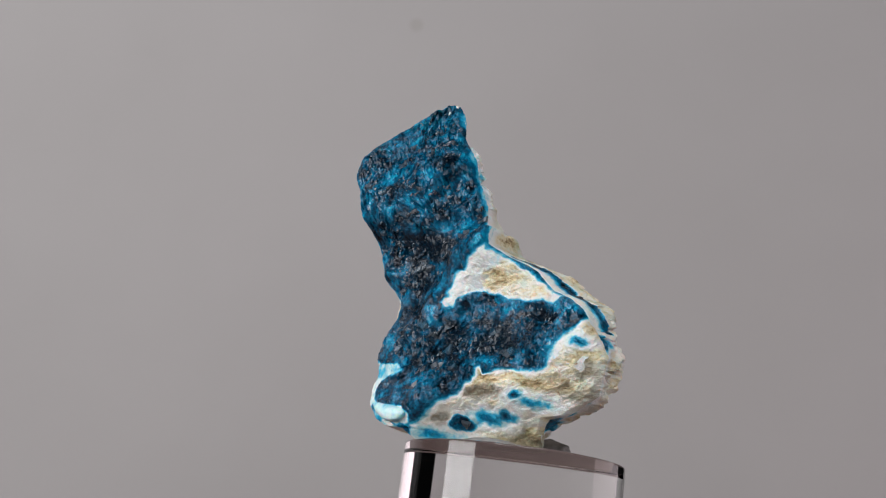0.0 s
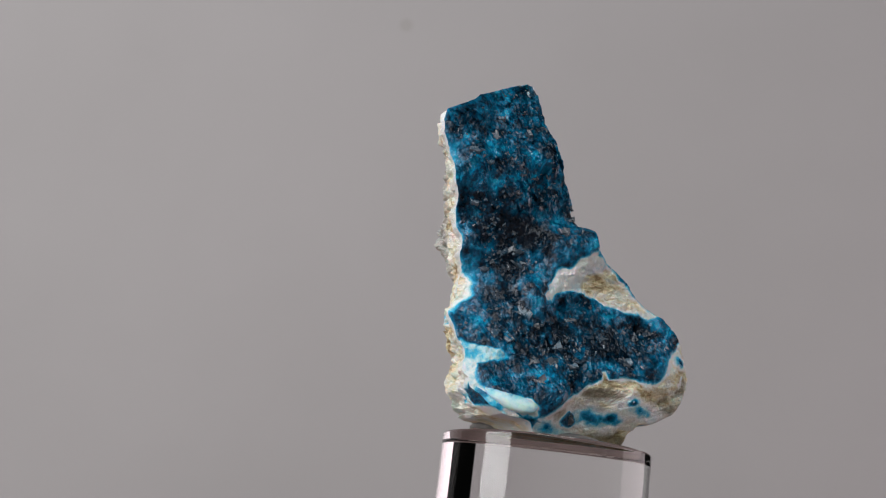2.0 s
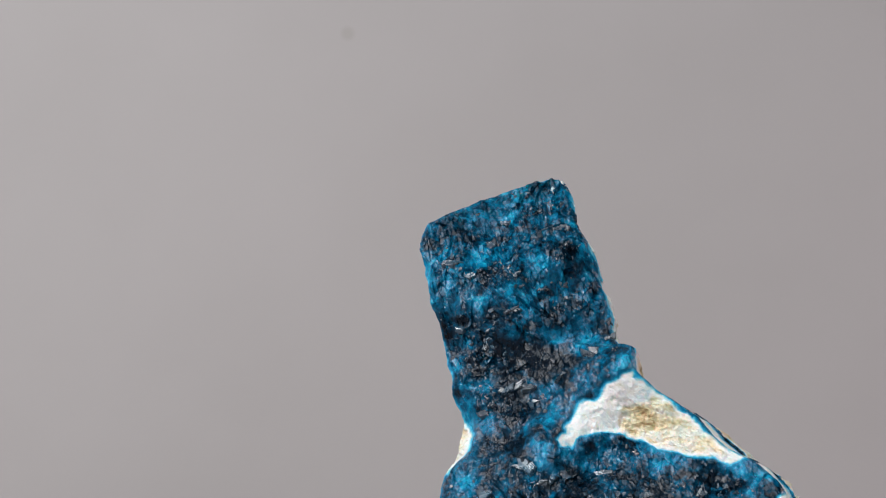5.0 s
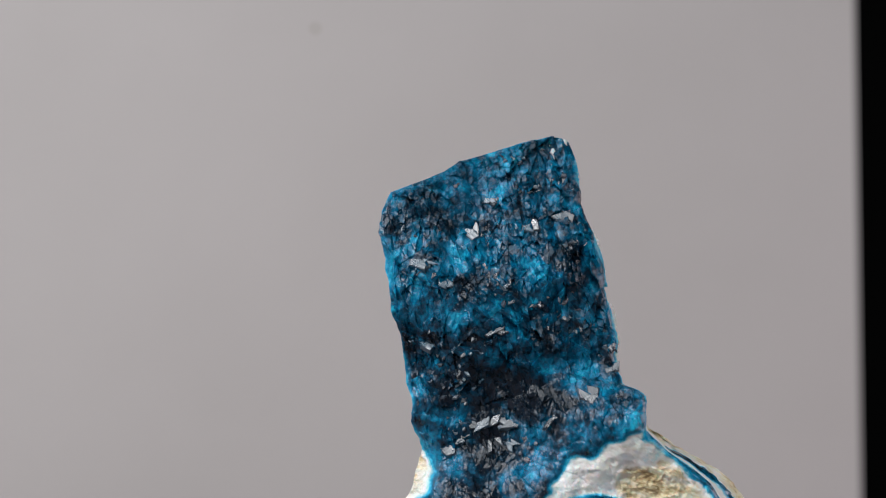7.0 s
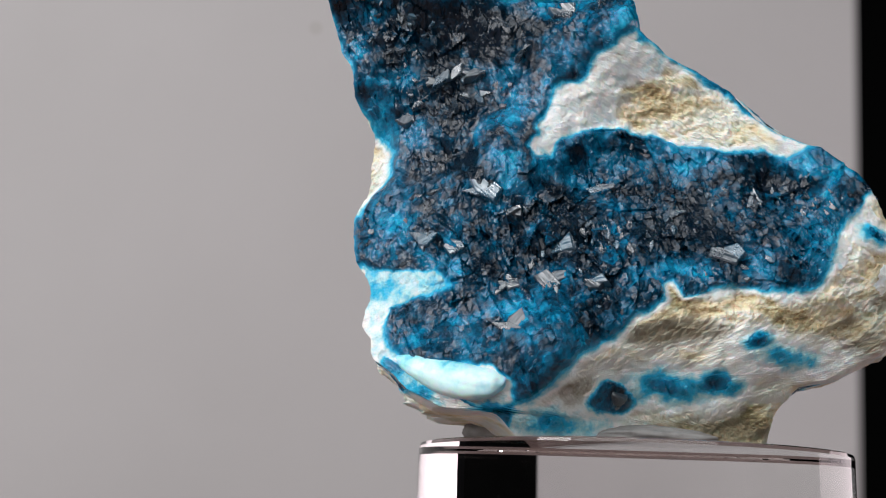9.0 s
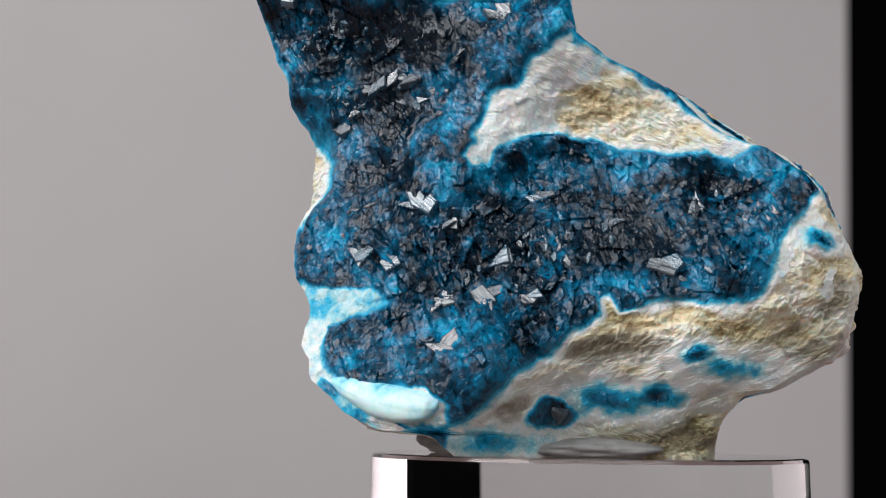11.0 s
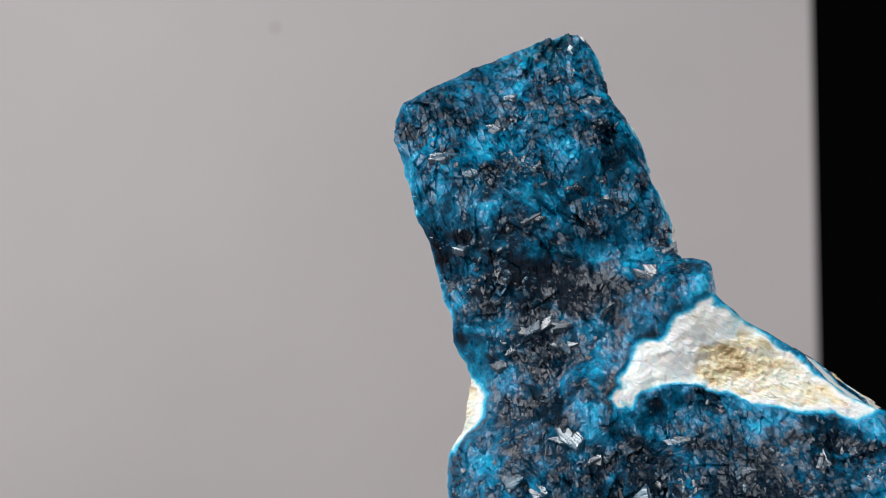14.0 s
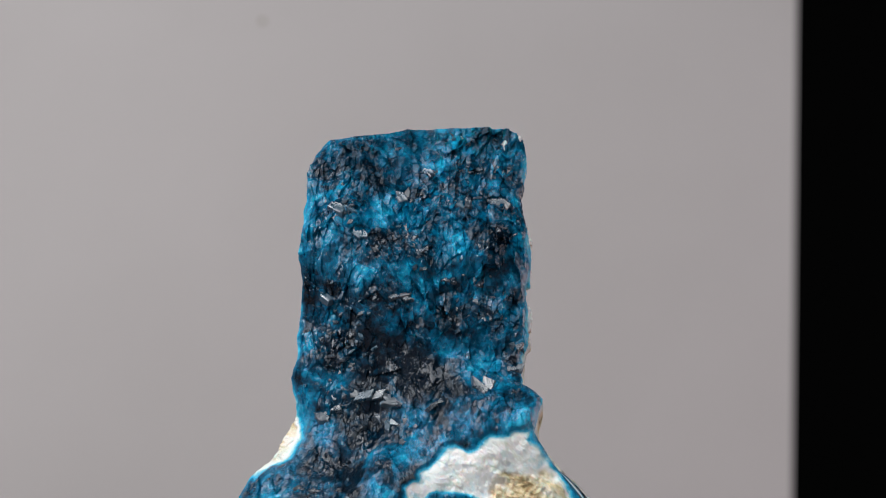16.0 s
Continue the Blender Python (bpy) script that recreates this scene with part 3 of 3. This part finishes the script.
def from_grid(name, co, faces, layers, mat, parent, label, smooth):
    used = np.unique(np.concatenate([np.asarray(f).ravel() for f in faces]))
    index = np.full(len(co), -1)
    index[used] = np.arange(len(used))
    me = bpy.data.meshes.new(name)
    me.from_pydata((co[used] / 1000).tolist(), [], [index[np.asarray(f)].tolist() for f in faces])
    for layer, values in layers.items():
        me.attributes.new(layer, "FLOAT", "POINT").data.foreach_set("value", values[used].astype(np.float32))
    me.materials.append(mat)
    me.polygons.foreach_set("use_smooth", np.full(len(me.polygons), smooth))
    ob = new(name, me)
    ob.parent = parent
    return tagged(ob, label)


def plate_mesh(seed):
    """A broken crystal plate with bevelled rims, about 1 mm long."""
    rs = random.Random(seed)
    w, count = rs.uniform(0.16, 0.42), rs.randint(3, 5)
    turns = sorted(math.tau * (k + rs.uniform(-0.35, 0.35)) / count for k in range(count))
    outline = [(w * math.cos(a) * rs.uniform(0.55, 1.15), 0.5 * math.sin(a) * rs.uniform(0.6, 1.1)) for a in turns]
    bm = bmesh.new()
    rims = [[bm.verts.new((x * grow * 0.001, depth * 0.001, z * (0.5 + 0.5 * grow) * 0.001)) for x, z in outline] for depth, grow in ((0.0, 0.86), (0.03, 1.0), (0.22, 1.1))]
    bm.faces.new(rims[0])
    bm.faces.new(rims[-1][::-1])
    for a, b in zip(rims, rims[1:]):
        for k in range(count):
            bm.faces.new((a[k], a[(k + 1) % count], b[(k + 1) % count], b[k]))
    bmesh.ops.recalc_face_normals(bm, faces=bm.faces)
    me = bpy.data.meshes.new("crystal")
    bm.to_mesh(me)
    bm.free()
    me.materials.append(CRYSTAL)
    return me


def specimen():
    thing = tagged(new("mineral_specimen"), "rough mineral specimen with dark blue crystals on cream host rock", "mineral")
    ring, layers = specimen_surface()
    rows, n = ring.shape[:2]
    co, rf = ring.reshape(-1, 3), layers["rind"]
    i, j = np.meshgrid(np.arange(rows - 1), np.arange(n), indexing="ij")
    k = (j + 1) % n
    quads = np.stack([i * n + j, i * n + k, (i + 1) * n + k, (i + 1) * n + j], -1).reshape(-1, 4)
    on_skin = (rf[quads].mean(1) > 0) & (quads[:, 0] % n < COLS - 1)
    bottom, top = np.arange(n)[::-1], (rows - 1) * n + np.arange(n)
    skin = from_grid("crystal_crust", co, list(quads[on_skin]), layers, MINERAL, thing, "glittering dark blue crystal crust with cyan rims", False)
    from_grid("host_rock", co, list(quads[~on_skin]) + [bottom, top], layers, MINERAL, thing, "rough cream and white host rock with rusty stains", False)
    # crystal plates on the blue crust
    rs = np.random.RandomState(21)
    meshes = [plate_mesh(k) for k in range(24)]
    named = [(-11.0, 24.3, 1.4), (-5.0, 12.8, 2.1), (-16.7, 22.6, 1.6), (-15.6, 23.8, 1.3), (-14.3, 25.4, 1.7), (-12.8, 26.2, 1.6), (-11.7, 26.0, 1.8), (-12.8, 24.1, 1.6), (-8.6, 15.2, 1.4), (-10.7, 16.7, 2.0), (-5.8, 10.2, 2.0), (-8.8, 9.9, 1.8), (-3.3, 10.0, 2.0),
             (-14.6, 13.2, 2.0), (-12.7, 12.5, 1.8), (7.7, 16.4, 1.7), (2.0, 15.1, 1.3), (-2.7, 17.2, 1.5), (5.5, 12.1, 2.2), (-7.9, 27.2, 1.5), (-5.2, 30.0, 1.9), (-8.4, 6.7, 1.9), (-18.1, 42.0, 1.6), (-13.2, 43.6, 1.7), (-10.4, 45.3, 1.8), (-11.4, 36.8, 0.9),
             (-20.5, 31.5, 1.9), (-4.0, 34.6, 1.3), (-3.7, 32.6, 1.3), (-19.5, 36.9, 1.2), (-21.9, 38.2, 1.8), (-14.2, 33.9, 1.5), (-17.2, 45.3, 1.4)]
    spots = [(x + dx, z + dz, size * 1.35, 0.16, turn) for x, z, size in named for dx, dz, turn in ((0, 0, rs.uniform(0, 6)), (0.5, 0.25, rs.uniform(0, 6)))]
    while len(spots) < 296:
        x, z = rs.uniform(-25, 16), rs.uniform(5, 50)
        fan = rs.normal(0.2, 0.6)
        for _ in range(rs.randint(3, 8)):
            a, b = x + rs.normal(0, 0.8), z + rs.normal(0, 0.8)
            if np.interp(b, *zip(*LEFT)) + 1 < a < np.interp(b, *zip(*RIGHT)) - 1 and rind_depth(np.array([a]), np.array([b]))[0] > 1.8:
                spots.append((a, b, rs.uniform(0.45, 1.15), 0.34, fan + rs.normal(0, 0.2)))
    grid_x, grid_y = ring[:, :COLS, 0], ring[:, :COLS, 1]
    for q, (x, z, size, lean, fan) in enumerate(spots[:298]):
        row = int(round(z / TOP * (rows - 1)))
        col = int(np.argmin(np.abs(grid_x[row] - x)))
        y = np.median(grid_y[max(row - 3, 0):row + 4, max(col - 3, 0):col + 4])
        ob = new("crystal", meshes[q % len(meshes)])
        ob.parent = skin
        up, left = ((-0.37, -0.14), (-0.28, -0.5), (0.0, 0.0), (-0.37, 0.1))[q % 4 if lean > 0.2 else 0]
        aim = Euler((rs.normal(up, lean * 0.8), 0, rs.normal(left, lean * 0.8)))
        turn = aim.to_matrix() @ Matrix.Rotation(fan, 3, "Y")
        ob.matrix_basis = Matrix.LocRotScale(Vector((x, y + 0.02 - 0.06 * size, z)) / 1000, turn.to_quaternion(), (size,) * 3)
    # pale bleb along the lower left rim
    bm = bmesh.new()
    bmesh.ops.create_uvsphere(bm, u_segments=56, v_segments=40, radius=1.0)
    pts = np.array([v.co for v in bm.verts])
    wob = 1 + 0.12 * soft_noise(pts * 1.6 + 15, 0.9, 3)
    for v, w in zip(bm.verts, wob):
        c = v.co * w
        a = 0.5 + 0.5 * c.z
        r = 1.0 + 0.4 * a
        v.co = Vector((-15.6 + 7.3 * a, -11.6 - 2.2 * a + 0.25 * c.x + r * 0.95 * c.y, 4.7 - 3.6 * a + 2.0 * a * a + r * c.x)) / 1000
    bmesh.ops.recalc_face_normals(bm, faces=bm.faces)
    for f in bm.faces:
        f.smooth = True
    prism = bmesh.new()
    bmesh.ops.create_cone(prism, cap_ends=True, segments=5, radius1=0.95, radius2=0.8, depth=2.4)
    for v in prism.verts:
        v.co += 0.25 * Vector((noise.noise(v.co * 3), noise.noise(v.co * 3 + Vector((9, 0, 0))), noise.noise(v.co * 3 + Vector((0, 9, 0)))))
    bmesh.ops.bevel(prism, geom=prism.edges[:], offset=0.1, segments=1, affect="EDGES")
    bmesh.ops.transform(prism, matrix=Matrix.Diagonal((0.001, 0.001, 0.001, 1)) @ pose(-1.6, face_depth(np.array([-1.6]), np.array([2.7]))[0] + 1.0, 2.7, 62, 18, 24), verts=prism.verts)
    part("dark_crystal", prism, CRYSTAL, thing, "single near-black stubby crystal set in the cream rock")
    part("bleb", bm, BLEB, thing, "smooth rounded pale cyan bleb on the rim")
    return thing


# ---- the stand and its putty ----
STAND_R, STAND_H = 15.8, 40.0
STAND_X, STAND_Y = 0.6, 1.6


def stand():
    thing = tagged(new("display_stand"), "clear acrylic cylinder display stand under the mineral", "stand")
    bm = bmesh.new()
    prof = [(STAND_R - 0.25, -STAND_H), (STAND_R, -STAND_H + 0.25), (STAND_R, -0.3), (STAND_R - 0.08, -0.08), (STAND_R - 0.3, 0.0)]
    rings = [[bm.verts.new(((STAND_X + r * math.cos(a)) / 1000, (STAND_Y + r * math.sin(a)) / 1000, z / 1000)) for a in np.linspace(0, math.tau, 193)[:-1]] for r, z in prof]
    for a, b in zip(rings, rings[1:]):
        for k in range(192):
            f = bm.faces.new((a[k], a[(k + 1) % 192], b[(k + 1) % 192], b[k]))
            f.smooth = True
    bm.faces.new(rings[0][::-1])
    bm.faces.new(rings[-1])
    for e in bm.edges:
        e.smooth = abs(e.verts[0].co.z - e.verts[1].co.z) > 1e-6
    part("acrylic_cylinder", bm, ACRYLIC, thing)
    return thing


def putty():
    thing = tagged(new("mounting_putty"), "grey mounting putty pressed under the mineral on the stand", "putty")
    for cx, cy, rx, ry, h, seed in ((5.5, 2.5, 3.2, 2.6, 2.6, 1), (-8.5, 1.0, 3.4, 3.0, 2.4, 2), (1.0, -7.0, 4.6, 2.2, 1.2, 3)):
        bm = bmesh.new()
        bmesh.ops.create_uvsphere(bm, u_segments=40, v_segments=24, radius=1.0)
        pts = np.array([v.co for v in bm.verts])
        wob = soft_noise(pts * 3 + 20 * seed, 0.6, 4)
        for v, w in zip(bm.verts, wob):
            c = v.co * (1 + 0.25 * w)
            v.co = Vector((cx + rx * c.x, cy + ry * c.y, max(0.004, h * (0.45 + 0.6 * c.z)))) / 1000
        for f in bm.faces:
            f.smooth = True
        part("putty_lump", bm, PUTTY, thing)
    return thing


ROCK, STAND, TACK = specimen(), stand(), putty()

# The stand is turned, tilted and brought nearer by its foot; mineral and putty go with it.
TURNS = [
    (0, 0.01050, 0.16084, 1.08777, -11.07, -1.41, -35.67),
    (0.5, 0.01205, 0.16314, 1.08644, -10.54, 0.38, -27.01),
    (1, 0.01585, 0.16543, 1.08723, -10.68, 3.62, -11.11),
    (1.5, 0.01612, 0.16759, 1.08835, -9.89, 5.18, 1.44),
    (2, 0.01891, 0.16936, 1.08894, -7.03, 7.88, 18.33),
    (2.5, 0.01873, 0.17173, 1.08934, -5.34, 8.90, 35.74),
    (3, 0.01922, 0.17354, 1.08852, -3.25, 9.16, 50.64),
    (3.5, 0.01940, 0.17410, 1.08756, -3.65, 9.58, 48.45),
    (4, 0.02112, 0.16621, 1.08524, -8.10, 8.46, 17.72),
    (4.5, 0.02358, 0.14209, 1.07862, -13.28, 5.71, -6.90),
    (5, 0.02716, 0.11920, 1.07130, -18.69, 3.61, -19.00),
    (5.2, 0.02560, 0.10759, 1.06943, -20.17, 2.68, -22.54),
    (7.3, 0.02389, 0.10629, 1.06808, 1.50, 10.26, -6.90),
    (7.5, 0.02606, 0.10477, 1.07225, -2.20, 8.77, -5.63),
    (8, 0.02593, 0.09352, 1.08067, -5.00, 8.18, -2.56),
    (8.5, 0.02462, 0.08954, 1.08551, -9.93, 3.14, -7.59),
    (9, 0.02155, 0.08116, 1.09494, -6.57, -0.16, -10.35),
    (9.5, 0.01851, 0.08019, 1.09706, -1.86, -2.10, -11.77),
    (9.7, 0.01835, 0.08059, 1.09660, -2.00, -2.13, -11.60),
    (11.8, 0.02009, 0.08061, 1.09395, -2.67, -1.70, -14.14),
    (12, 0.02193, 0.08112, 1.09369, -1.26, -1.62, -9.89),
    (12.5, 0.02375, 0.08162, 1.09230, -0.74, -1.23, -2.52),
    (13, 0.02295, 0.08144, 1.08700, 6.20, -2.14, -0.69),
    (13.5, 0.02747, 0.08311, 1.08015, 0.06, 1.51, -7.81),
    (14, 0.03138, 0.08485, 1.07641, -13.21, 2.11, -18.18),
    (14.5, 0.03238, 0.08651, 1.07314, -13.34, -1.62, -27.05),
    (15, 0.03270, 0.08100, 1.06898, -9.82, 1.23, -26.00),
    (15.5, 0.03047, 0.09226, 1.06510, -2.91, 12.37, -8.12),
    (16, 0.01149, 0.09420, 1.06805, -12.55, 21.00, -15.97),
]


def motions():
    rows = [(t, pose(x, y, z, rx, ry, rz)) for t, x, y, z, rx, ry, rz in TURNS]
    for thing in (STAND, ROCK, TACK):
        walk(thing, rows)


motions()
